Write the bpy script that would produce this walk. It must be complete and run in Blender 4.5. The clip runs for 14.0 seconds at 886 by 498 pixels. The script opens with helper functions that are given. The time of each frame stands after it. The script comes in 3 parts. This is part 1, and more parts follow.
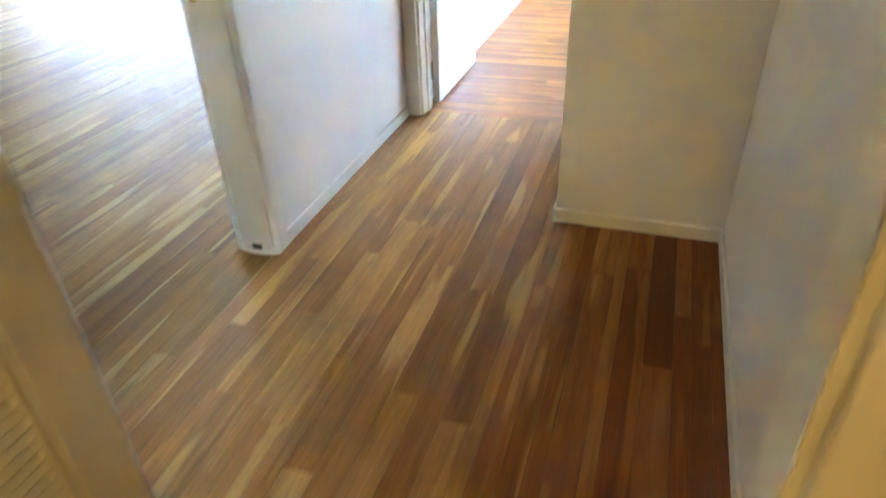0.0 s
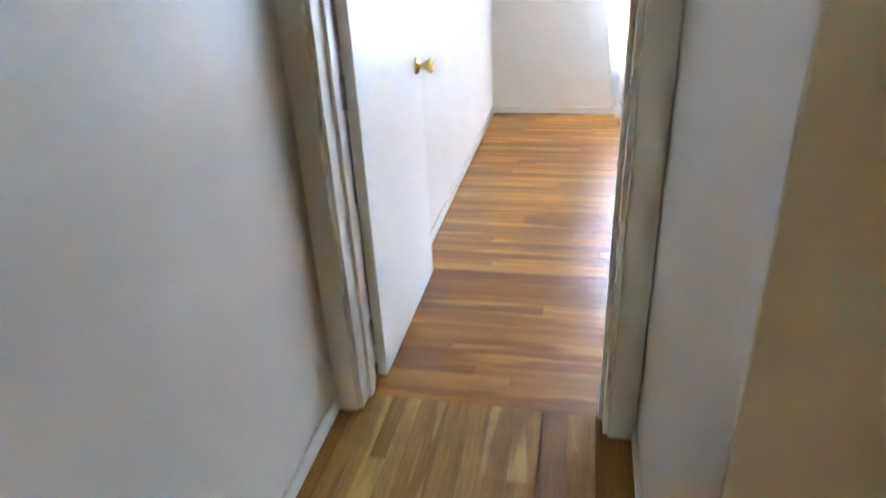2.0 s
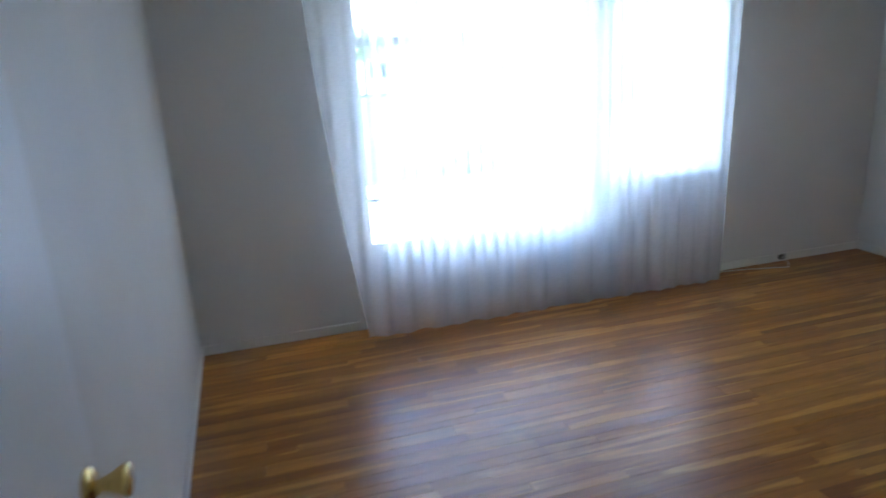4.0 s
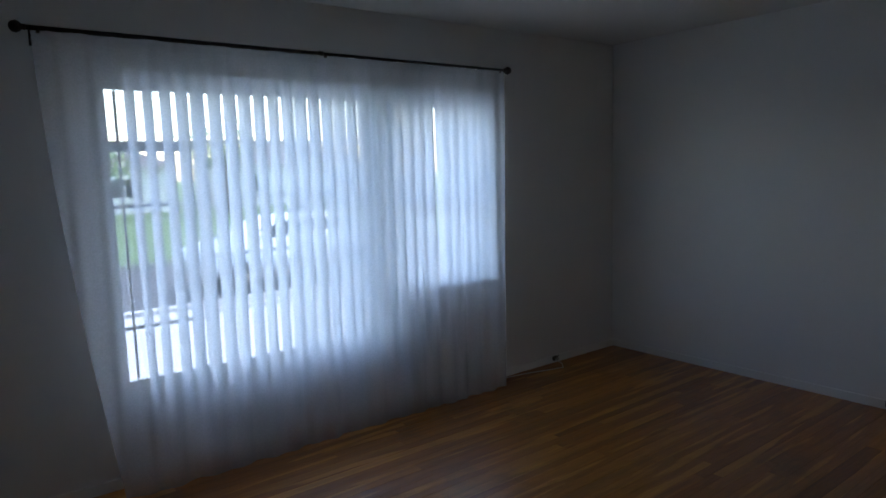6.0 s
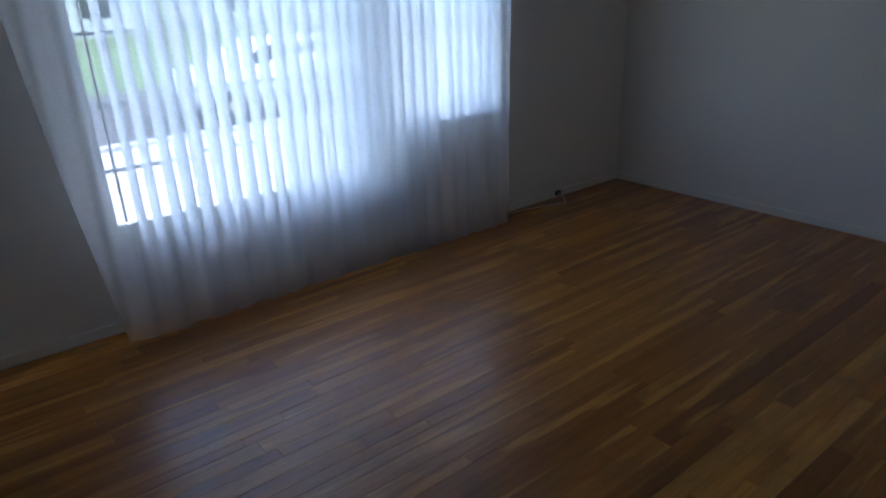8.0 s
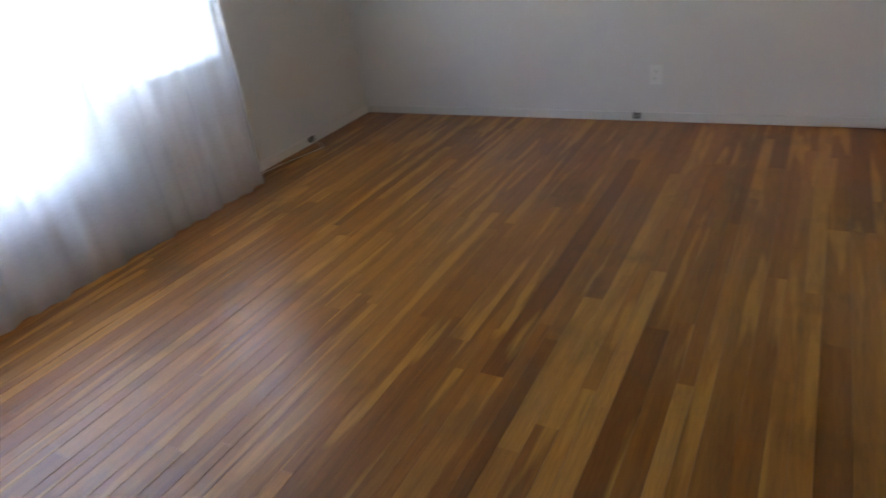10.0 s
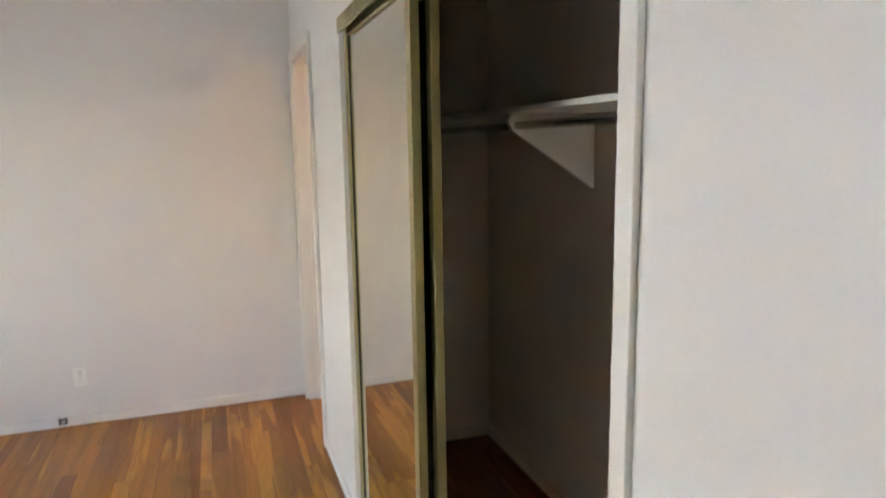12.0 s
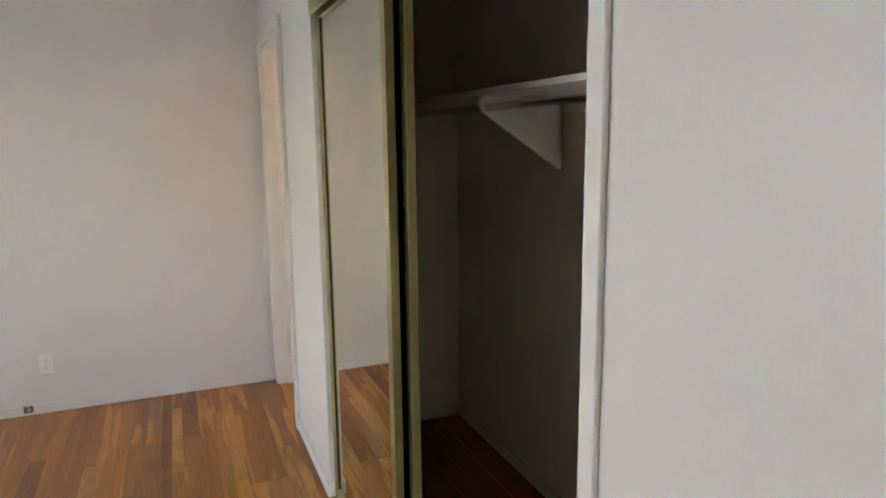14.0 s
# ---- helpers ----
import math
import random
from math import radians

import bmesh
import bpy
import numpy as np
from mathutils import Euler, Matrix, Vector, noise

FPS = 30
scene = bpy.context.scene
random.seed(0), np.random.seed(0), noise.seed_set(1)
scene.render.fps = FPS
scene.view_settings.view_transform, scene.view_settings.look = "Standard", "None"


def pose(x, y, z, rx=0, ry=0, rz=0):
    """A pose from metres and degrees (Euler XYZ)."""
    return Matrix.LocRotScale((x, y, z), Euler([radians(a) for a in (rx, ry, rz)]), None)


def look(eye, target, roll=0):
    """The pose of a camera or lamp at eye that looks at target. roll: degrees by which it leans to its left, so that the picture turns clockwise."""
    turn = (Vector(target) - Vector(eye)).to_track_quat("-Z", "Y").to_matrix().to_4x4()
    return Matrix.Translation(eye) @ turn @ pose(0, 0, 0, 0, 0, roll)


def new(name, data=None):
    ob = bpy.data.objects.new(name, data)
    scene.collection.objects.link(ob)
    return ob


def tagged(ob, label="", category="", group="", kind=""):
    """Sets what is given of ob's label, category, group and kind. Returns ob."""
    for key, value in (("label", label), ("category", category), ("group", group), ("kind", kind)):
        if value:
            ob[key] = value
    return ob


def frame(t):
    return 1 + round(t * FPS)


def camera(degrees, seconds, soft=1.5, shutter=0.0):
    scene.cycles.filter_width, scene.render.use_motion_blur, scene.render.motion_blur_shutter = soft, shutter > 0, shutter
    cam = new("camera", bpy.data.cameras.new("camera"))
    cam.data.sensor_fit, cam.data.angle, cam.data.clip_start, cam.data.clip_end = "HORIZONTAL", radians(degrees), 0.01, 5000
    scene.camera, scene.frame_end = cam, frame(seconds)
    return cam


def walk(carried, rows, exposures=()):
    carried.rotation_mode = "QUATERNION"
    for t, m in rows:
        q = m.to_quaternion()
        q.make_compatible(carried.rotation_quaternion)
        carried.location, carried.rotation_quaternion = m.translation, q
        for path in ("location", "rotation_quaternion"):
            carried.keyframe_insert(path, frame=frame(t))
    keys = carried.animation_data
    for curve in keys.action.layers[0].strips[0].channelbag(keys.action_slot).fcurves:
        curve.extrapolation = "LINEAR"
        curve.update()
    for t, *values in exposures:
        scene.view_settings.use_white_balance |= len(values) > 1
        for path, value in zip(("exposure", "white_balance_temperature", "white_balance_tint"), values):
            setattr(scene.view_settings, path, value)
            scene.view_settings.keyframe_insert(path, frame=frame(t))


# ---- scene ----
cam = camera(68.0, 14.0, shutter=0.5)
PATH = [
    (0, (1.263, -3.329, 1.348), (0.719, -1.747, 0.252), -2.2),
    (0.5, (1.232, -2.903, 1.402), (0.731, -1.261, 0.374), -2.9),
    (1, (1.097, -2.525, 1.443), (0.694, -0.821, 0.476), -5.3),
    (1.5, (0.953, -2.121, 1.472), (0.446, -0.433, 0.526), -3.4),
    (2, (0.759, -1.747, 1.467), (0.36, -0.016, 0.549), -3.1),
    (2.5, (0.600, -1.333, 1.490), (0.437, 0.473, 0.651), -3.2),
    (3, (0.491, -0.929, 1.506), (0.432, 0.913, 0.728), -2.5),
    (3.5, (0.397, -0.564, 1.539), (0.66, 1.301, 0.865), -1.8),
    (4, (0.432, -0.305, 1.562), (0.968, 1.538, 1.001), -3.1),
    (4.2, (0.452, -0.181, 1.558), (1.107, 1.63, 1.017), -2.0),
    (6.3, (0.408, -0.016, 1.502), (1.627, 1.553, 1.274), -2.0),
    (6.5, (0.44, -0.044, 1.521), (1.646, 1.53, 1.259), -1.8),
    (7, (0.46, -0.06, 1.52), (1.625, 1.52, 1.133), -2.1),
    (7.2, (0.45, -0.021, 1.524), (1.602, 1.545, 1.052), -2.0),
    (9.3, (0.644, 0.311, 1.381), (1.839, 1.586, 0.409), -6.6),
    (9.5, (0.657, 0.303, 1.344), (1.932, 1.526, 0.406), -7.2),
    (10, (0.772, 0.423, 1.348), (2.279, 1.352, 0.418), -8.0),
    (10.5, (0.724, 0.577, 1.355), (2.452, 1.052, 0.468), -6.4),
    (11, (0.656, 0.611, 1.319), (2.503, 0.403, 0.58), -3.9),
    (11.5, (0.665, 0.535, 1.432), (2.521, -0.003, 0.918), -2.6),
    (12, (0.754, 0.476, 1.537), (2.62, -0.172, 1.226), -0.9),
    (12.5, (0.704, 0.506, 1.53), (2.566, -0.209, 1.386), -0.4),
    (13, (0.696, 0.513, 1.526), (2.551, -0.219, 1.386), -0.5),
    (13.5, (0.699, 0.513, 1.519), (2.548, -0.214, 1.289), -0.6),
    (14, (0.705, 0.516, 1.5), (2.532, -0.226, 1.164), -0.7),
]
EXPOSURE = [(0.0, 7.47, 6150, 18), (0.5, 7.58, 6450, 18), (1.0, 7.31, 6900, 18), (1.5, 6.78, 6800, 18), (2.0, 6.38, 6700, 18), (2.5, 5.98, 6600, 18), (3.0, 5.28, 6400, 18), (3.5, 4.58, 6250, 17), (4.0, 4.03, 6000, 15), (4.6, 3.18, 5900, 16), (6.3, 2.08, 6100, 17), (7.2, 2.08, 6100, 17), (9.3, 3.73, 6350, 20), (10.5, 4.38, 8100, 22), (11.5, 5.13, 8200, 21), (12.5, 5.23, 8200, 22), (13.5, 4.98, 8100, 22), (14.0, 4.95, 8100, 22)]
walk(cam, [(t, look(eye, target, roll)) for t, eye, target, roll in PATH], EXPOSURE)

# ---- world and sun ----
world = bpy.data.worlds.new("sky")
scene.world = world
world.use_nodes = True
wn, wl = world.node_tree.nodes, world.node_tree.links
sky = wn.new("ShaderNodeTexSky")
sky.sky_type, sky.sun_disc = "NISHITA", False
sky.sun_elevation, sky.sun_rotation = radians(55), radians(84)
sky.air_density, sky.dust_density = 1.3, 1.2
wl.new(sky.outputs[0], wn["Background"].inputs[0])
wn["Background"].inputs[1].default_value = 0.15

sun = new("sun", bpy.data.lights.new("sun", "SUN"))
sun.data.energy, sun.data.angle, sun.data.color = 1.0, radians(11), (0.93, 0.97, 1.0)
sun.matrix_world = look((5.71, 0.6, 8.19), (0.0, 0.0, 0.0))


def lamp(name, place, watts, colour, size):
    ob = new(name, bpy.data.lights.new(name, "POINT"))
    ob.data.energy, ob.data.color, ob.data.shadow_soft_size = watts, colour, size
    ob.location = place
    return ob


WARM = (1.0, 0.70, 0.20)
# Unseen bulb, added far back to turn the hall's south-facing walls yellow.
lamp("room_bulb", (1.17, -7.0, 2.1), 0.47, WARM, 0.10)
lamp("bath_bulb", (4.35, -1.1, 2.18), 0.45, (1.0, 0.68, 0.45), 0.08)


# ---- materials ----
def tree(name):
    m = bpy.data.materials.new(name)
    m.use_nodes = True
    return m, m.node_tree.nodes, m.node_tree.links, m.node_tree.nodes["Principled BSDF"]


def noise_of(n, l, vec, scale, detail=4, rough=0.55):
    t = n.new("ShaderNodeTexNoise")
    t.inputs["Scale"].default_value, t.inputs["Detail"].default_value, t.inputs["Roughness"].default_value = scale, detail, rough
    l.new(vec, t.inputs["Vector"])
    return t.outputs["Fac"]


def ramp(n, l, fac, *stops):
    r = n.new("ShaderNodeValToRGB")
    while len(r.color_ramp.elements) < len(stops):
        r.color_ramp.elements.new(0.5)
    for e, (p, c) in zip(r.color_ramp.elements, stops):
        e.position, e.color = p, (*c, 1) if len(c) == 3 else c
    l.new(fac, r.inputs[0])
    return r.outputs[0]


def grey(v):
    return (v, v, v)


def mixed(n, l, kind, fac, a, b):
    x = n.new("ShaderNodeMix")
    x.data_type, x.blend_type = "RGBA", kind
    for sock, v in ((x.inputs[0], fac), (x.inputs[6], a), (x.inputs[7], b)):
        if hasattr(v, "is_linked"):
            l.new(v, sock)
        elif isinstance(v, tuple):
            sock.default_value = (*v, 1)
        else:
            sock.default_value = v
    return x.outputs[2]


def sums(n, l, op, a, b):
    x = n.new("ShaderNodeMath")
    x.operation = op
    for sock, v in zip(x.inputs, (a, b)):
        if hasattr(v, "is_linked"):
            l.new(v, sock)
        else:
            sock.default_value = v
    return x.outputs[0]


def bumped(n, l, bsdf, height, strength, distance):
    b = n.new("ShaderNodeBump")
    b.inputs["Strength"].default_value, b.inputs["Distance"].default_value = strength, distance
    l.new(height, b.inputs["Height"])
    l.new(b.outputs[0], bsdf.inputs["Normal"])


def paint(name, colour, rough=0.4, grain=140, strength=0.12, dirt=0.05, spread=0.1):
    """Rolled wall paint or brushed trim paint: fine relief, faint uneven gloss and tone."""
    m, n, l, b = tree(name)
    pos = n.new("ShaderNodeNewGeometry").outputs["Position"]
    big = noise_of(n, l, pos, 1.3, 5, 0.6)
    low = tuple(c * (1 - dirt) for c in colour)
    l.new(ramp(n, l, big, (0.3, low), (0.7, colour)), b.inputs["Base Color"])
    l.new(ramp(n, l, noise_of(n, l, pos, 3.0, 3), (0.3, grey(rough - spread / 2)), (0.7, grey(rough + spread / 2))), b.inputs["Roughness"])
    h = sums(n, l, "ADD", noise_of(n, l, pos, grain, 3), sums(n, l, "MULTIPLY", noise_of(n, l, pos, 9, 2), 0.6))
    bumped(n, l, b, h, strength, 0.0012)
    return m


def plain(name, colour, rough=0.5, metal=0.0, scale=60, vary=0.12, bump=0.1):
    m, n, l, b = tree(name)
    pos = n.new("ShaderNodeNewGeometry").outputs["Position"]
    f = noise_of(n, l, pos, scale, 4)
    l.new(ramp(n, l, f, (0.25, tuple(c * (1 - vary) for c in colour)), (0.75, tuple(min(1, c * (1 + vary)) for c in colour))), b.inputs["Base Color"])
    l.new(ramp(n, l, noise_of(n, l, pos, scale / 6, 3), (0.3, grey(max(0.02, rough * 0.8))), (0.7, grey(min(1, rough * 1.2)))), b.inputs["Roughness"])
    b.inputs["Metallic"].default_value = metal
    if bump:
        bumped(n, l, b, f, bump, 0.002)
    return m


def oak(name, along, joined, cast=(1.0, 1.0, 1.0), dull=0.0):
    """Varnished oak strip: tone by board, grain along it, worn grey patches, gloss that varies."""
    m, n, l, b = tree(name)
    geo = n.new("ShaderNodeNewGeometry")
    rand = geo.outputs["Random Per Island"] if joined else n.new("ShaderNodeObjectInfo").outputs["Random"]
    sep = n.new("ShaderNodeSeparateXYZ")
    l.new(geo.outputs["Position"], sep.inputs[0])
    run, across = (0, 1) if along == "x" else (1, 0)
    com = n.new("ShaderNodeCombineXYZ")
    l.new(sums(n, l, "ADD", sums(n, l, "MULTIPLY", sep.outputs[run], 0.09), sums(n, l, "MULTIPLY", rand, 91.0)), com.inputs[0])
    l.new(sums(n, l, "ADD", sep.outputs[across], sums(n, l, "MULTIPLY", rand, 37.0)), com.inputs[1])
    l.new(sep.outputs[2], com.inputs[2])
    v = com.outputs[0]
    tone = ramp(n, l, rand, (0.0, (0.24, 0.092, 0.020)), (0.14, (0.43, 0.194, 0.046)), (0.30, (0.30, 0.118, 0.025)), (0.46, (0.48, 0.226, 0.056)),
                (0.60, (0.36, 0.150, 0.033)), (0.74, (0.52, 0.260, 0.068)), (0.86, (0.25, 0.095, 0.020)), (1.0, (0.60, 0.325, 0.096)))
    wave = n.new("ShaderNodeTexWave")
    wave.wave_type, wave.bands_direction, wave.wave_profile = "BANDS", "Y", "SIN"
    wave.inputs["Scale"].default_value, wave.inputs["Distortion"].default_value = 3.6, 7
    wave.inputs["Detail"].default_value, wave.inputs["Detail Scale"].default_value = 3, 1.2
    l.new(v, wave.inputs["Vector"])
    grain = noise_of(n, l, v, 90, 6, 0.7)
    c = mixed(n, l, "MULTIPLY", 0.40, tone, ramp(n, l, wave.outputs["Fac"], (0.0, grey(0.62)), (0.6, grey(1.0))))
    c = mixed(n, l, "MULTIPLY", 0.6, c, ramp(n, l, grain, (0.3, grey(0.6)), (0.62, grey(1.1))))
    sap = ramp(n, l, noise_of(n, l, v, 13, 2, 0.4), (0.57, grey(0.0)), (0.63, grey(0.7)))
    c = mixed(n, l, "MIX", sap, c, mixed(n, l, "MULTIPLY", 0.6, (0.66, 0.370, 0.105), ramp(n, l, grain, (0.3, grey(0.7)), (0.62, grey(1.05)))))
    heart = ramp(n, l, noise_of(n, l, v, 16, 3, 0.5), (0.34, grey(0.35)), (0.42, grey(0.0)))
    c = mixed(n, l, "MIX", heart, c, (0.13, 0.05, 0.014))
    worn = noise_of(n, l, geo.outputs["Position"], 2.3, 6, 0.62)
    c = mixed(n, l, "MIX", ramp(n, l, worn, (0.55, grey(0.0)), (0.72, grey(0.55))), c, (0.115, 0.072, 0.040))
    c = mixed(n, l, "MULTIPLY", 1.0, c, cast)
    l.new(c, b.inputs["Base Color"])
    rough = mixed(n, l, "MIX", 0.5, ramp(n, l, noise_of(n, l, geo.outputs["Position"], 5, 5), (0.3, grey(0.30 + dull)), (0.75, grey(0.44 + dull))), ramp(n, l, grain, (0.3, grey(0.38 + dull)), (0.7, grey(0.31 + dull))))
    l.new(rough, b.inputs["Roughness"])
    b.inputs["Coat Weight"].default_value, b.inputs["Coat Roughness"].default_value = max(0.0, 0.28 - 2 * dull), 0.20 + dull
    b.inputs["Specular IOR Level"].default_value = max(0.1, 0.38 - dull)
    h = sums(n, l, "ADD", sums(n, l, "MULTIPLY", grain, 0.3), noise_of(n, l, v, 7, 2))
    bumped(n, l, b, h, 0.16, 0.003)
    return m


def sheer(name, colour, clear, scale, glow=0.6):
    """Woven voile: light goes straight through its holes and glows in its threads."""
    m, n, l, b = tree(name)
    n.remove(b)
    pos = n.new("ShaderNodeNewGeometry").outputs["Position"]
    f = ramp(n, l, noise_of(n, l, pos, scale, 3), (0.3, grey(clear - 0.02)), (0.7, grey(clear + 0.02)))
    dif, tra, hole = n.new("ShaderNodeBsdfDiffuse"), n.new("ShaderNodeBsdfTranslucent"), n.new("ShaderNodeBsdfTransparent")
    dif.inputs[0].default_value = tra.inputs[0].default_value = (*colour, 1)
    a, c = n.new("ShaderNodeMixShader"), n.new("ShaderNodeMixShader")
    a.inputs[0].default_value = glow
    l.new(dif.outputs[0], a.inputs[1]), l.new(tra.outputs[0], a.inputs[2])
    l.new(f, c.inputs[0]), l.new(a.outputs[0], c.inputs[1]), l.new(hole.outputs[0], c.inputs[2])
    l.new(c.outputs[0], n["Material Output"].inputs[0])
    return m


def glass(name):
    m, n, l, b = tree(name)
    b.inputs["Transmission Weight"].default_value, b.inputs["Roughness"].default_value, b.inputs["IOR"].default_value = 1.0, 0.0, 1.05
    b.inputs["Base Color"].default_value = (0.95, 0.98, 0.97, 1)
    return m


WALL = paint("white_wall_paint", (0.765, 0.745, 0.71), 0.42)
CEIL = paint("flat_ceiling_paint", (0.70, 0.675, 0.62), 0.8, 200, 0.2)
TRIM = paint("gloss_trim_paint", (0.80, 0.78, 0.73), 0.40, 60, 0.1, 0.08, 0.08)
DOOR = paint("gloss_door_paint", (0.81, 0.81, 0.80), 0.35, 40, 0.1, 0.03, 0.06)
CLOSET = paint("warm_closet_paint", (0.80, 0.72, 0.63), 0.6)
PINK = paint("cream_room_paint", (0.80, 0.72, 0.62), 0.45)
SUBFLOOR = plain("dark_joint", (0.035, 0.018, 0.008), 0.8)
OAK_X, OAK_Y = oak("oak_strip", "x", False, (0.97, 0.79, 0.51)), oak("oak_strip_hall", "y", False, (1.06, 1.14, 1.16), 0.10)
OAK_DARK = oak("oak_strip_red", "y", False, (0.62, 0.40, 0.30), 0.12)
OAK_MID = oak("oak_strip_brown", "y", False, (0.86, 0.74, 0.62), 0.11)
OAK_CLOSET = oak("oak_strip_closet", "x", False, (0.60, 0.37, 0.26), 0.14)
# Front room cast: the bluish daylight sheen is mixed into the board colour.
OAK_FRONT_SHEEN = oak("oak_strip_front_sheen", "y", True, (0.78, 0.92, 1.08), 0.235)
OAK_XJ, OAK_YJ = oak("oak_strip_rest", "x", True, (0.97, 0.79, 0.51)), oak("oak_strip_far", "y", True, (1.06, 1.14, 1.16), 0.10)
BRASS = plain("polished_brass", (0.80, 0.58, 0.22), 0.16, 1.0, 40, 0.08, 0)
OLIVE = plain("anodised_gold_aluminium", (0.44, 0.39, 0.20), 0.36, 0.85, 90, 0.08, 0.05)
RUBBER = plain("black_gasket", (0.02, 0.02, 0.02), 0.6)
BRONZE = plain("dark_bronze_rod", (0.055, 0.045, 0.04), 0.38, 0.8)
STEEL = plain("dull_steel", (0.42, 0.40, 0.37), 0.38, 0.9)
CHROME = plain("bright_rail_steel", (0.74, 0.72, 0.68), 0.24, 0.95, 60, 0.05, 0)
DULL = plain("tarnished_zinc", (0.16, 0.15, 0.13), 0.5, 0.6)
PLATE = plain("white_plastic", (0.84, 0.83, 0.79), 0.35, 0, 30, 0.03, 0)
SLOT = plain("dark_slot", (0.03, 0.028, 0.025), 0.6)
CORD = plain("grey_white_cable", (0.62, 0.60, 0.55), 0.5)
VINYL = sheer("vinyl_blind", (0.85, 0.89, 0.94), 0.02, 8, 0.66)
VOILE = sheer("white_voile", (0.92, 0.94, 0.97), 0.71, 120, 0.70)
HEM = sheer("doubled_voile_hem", (0.62, 0.63, 0.65), 0.58, 40, 0.7)
GLASS = glass("window_glass")
SASH = paint("white_sash_paint", (0.74, 0.74, 0.73), 0.4, 60, 0.1)
STUCCO = plain("pale_stucco", (0.70, 0.69, 0.66), 0.9, 0, 18, 0.1, 0.5)
LAWN = plain("lawn", (0.075, 0.13, 0.035), 0.9, 0, 5, 0.5, 0.6)
CONCRETE = plain("pale_concrete", (0.42, 0.41, 0.40), 0.85, 0, 7, 0.14, 0.3)
ASPHALT = plain("asphalt", (0.055, 0.055, 0.057), 0.9, 0, 30, 0.3, 0.4)
ROOFING = plain("grey_shingle", (0.13, 0.12, 0.115), 0.9, 0, 12, 0.3, 0.5)
BARK = plain("bark", (0.12, 0.085, 0.06), 0.9, 0, 14, 0.3, 0.8)
LEAF = plain("leaf", (0.26, 0.36, 0.15), 0.55, 0, 3, 0.4, 0)
CARPAINT = plain("white_car_paint", (0.72, 0.73, 0.74), 0.25, 0, 3, 0.03, 0)
TYRE = plain("tyre", (0.02, 0.02, 0.02), 0.8)
DARKGLASS = plain("dark_glass", (0.03, 0.04, 0.045), 0.08, 0, 2, 0.1, 0)
OPAL = plain("opal_glass", (0.85, 0.80, 0.70), 0.3)

mirror, mn, ml, mb = tree("mirror")
mb.inputs["Metallic"].default_value, mb.inputs["Roughness"].default_value = 1.0, 0.012
ml.new(ramp(mn, ml, noise_of(mn, ml, mn.new("ShaderNodeNewGeometry").outputs["Position"], 6, 4), (0.3, (0.74, 0.75, 0.66)), (0.7, (0.79, 0.80, 0.71))), mb.inputs["Base Color"])


# ---- mesh helpers ----
def box(bm, x0, x1, y0, y1, z0, z1, bevel=0.0):
    made = bmesh.ops.create_cube(bm, size=1.0, matrix=Matrix.Translation(((x0 + x1) / 2, (y0 + y1) / 2, (z0 + z1) / 2)) @ Matrix.Diagonal((abs(x1 - x0), abs(y1 - y0), abs(z1 - z0), 1)))
    if bevel:
        edges = list({e for v in made["verts"] for e in v.link_edges})
        bmesh.ops.bevel(bm, geom=edges, offset=bevel, segments=2, profile=0.6, affect="EDGES")


def boxes(*rows, bevel=0.0):
    bm = bmesh.new()
    for r in rows:
        box(bm, *r, bevel=bevel)
    return bm


def lathe(profile, m=Matrix(), steps=24):
    """A turned solid: (radius, height) rows about the z axis, moved by m."""
    bm = bmesh.new()
    rings = [[bm.verts.new(m @ Vector((r * math.cos(2 * math.pi * k / steps), r * math.sin(2 * math.pi * k / steps), h))) for k in range(steps)] for r, h in profile]
    for a, b in zip(rings, rings[1:]):
        for k in range(steps):
            bm.faces.new((a[k], a[(k + 1) % steps], b[(k + 1) % steps], b[k]))
    bm.faces.new(list(reversed(rings[0]))), bm.faces.new(rings[-1])
    return bm


def tube(points, radius, steps=10):
    bm = bmesh.new()
    pts = [Vector(p) for p in points]
    rings = []
    for i, p in enumerate(pts):
        d = (pts[min(i + 1, len(pts) - 1)] - pts[max(i - 1, 0)]).normalized()
        u = d.orthogonal().normalized() if abs(d.z) > 0.9 else Vector((0, 0, 1)).cross(d).normalized()
        w = d.cross(u)
        r = radius[i] if isinstance(radius, (list, tuple)) else radius
        rings.append([bm.verts.new(p + r * (math.cos(2 * math.pi * k / steps) * u + math.sin(2 * math.pi * k / steps) * w)) for k in range(steps)])
    for a, b in zip(rings, rings[1:]):
        for k in range(steps):
            bm.faces.new((a[k], a[(k + 1) % steps], b[(k + 1) % steps], b[k]))
    bm.faces.new(list(reversed(rings[0]))), bm.faces.new(rings[-1])
    return bm


def finish(name, bm, material, smooth=False):
    bmesh.ops.recalc_face_normals(bm, faces=bm.faces)
    me = bpy.data.meshes.new(name)
    bm.to_mesh(me)
    bm.free()
    me.materials.append(material)
    for p in me.polygons:
        p.use_smooth = smooth
    return me


def thing(name, bm, material, label, category, group="", kind="", smooth=False):
    ob = new(name, finish(name, bm, material, smooth) if bm else None)
    return tagged(ob, label, category, group, kind)


def part(name, bm, material, parent, label="", smooth=False):
    ob = new(name, finish(name, bm, material, smooth))
    ob.parent = parent
    if parent.type == "EMPTY":
        ob.matrix_parent_inverse = parent.matrix_basis.inverted()
    return tagged(ob, label)


def empty(name, at, label, category, group="", kind=""):
    ob = new(name)
    ob.matrix_basis = Matrix.Translation(at)
    return tagged(ob, label, category, group, kind)


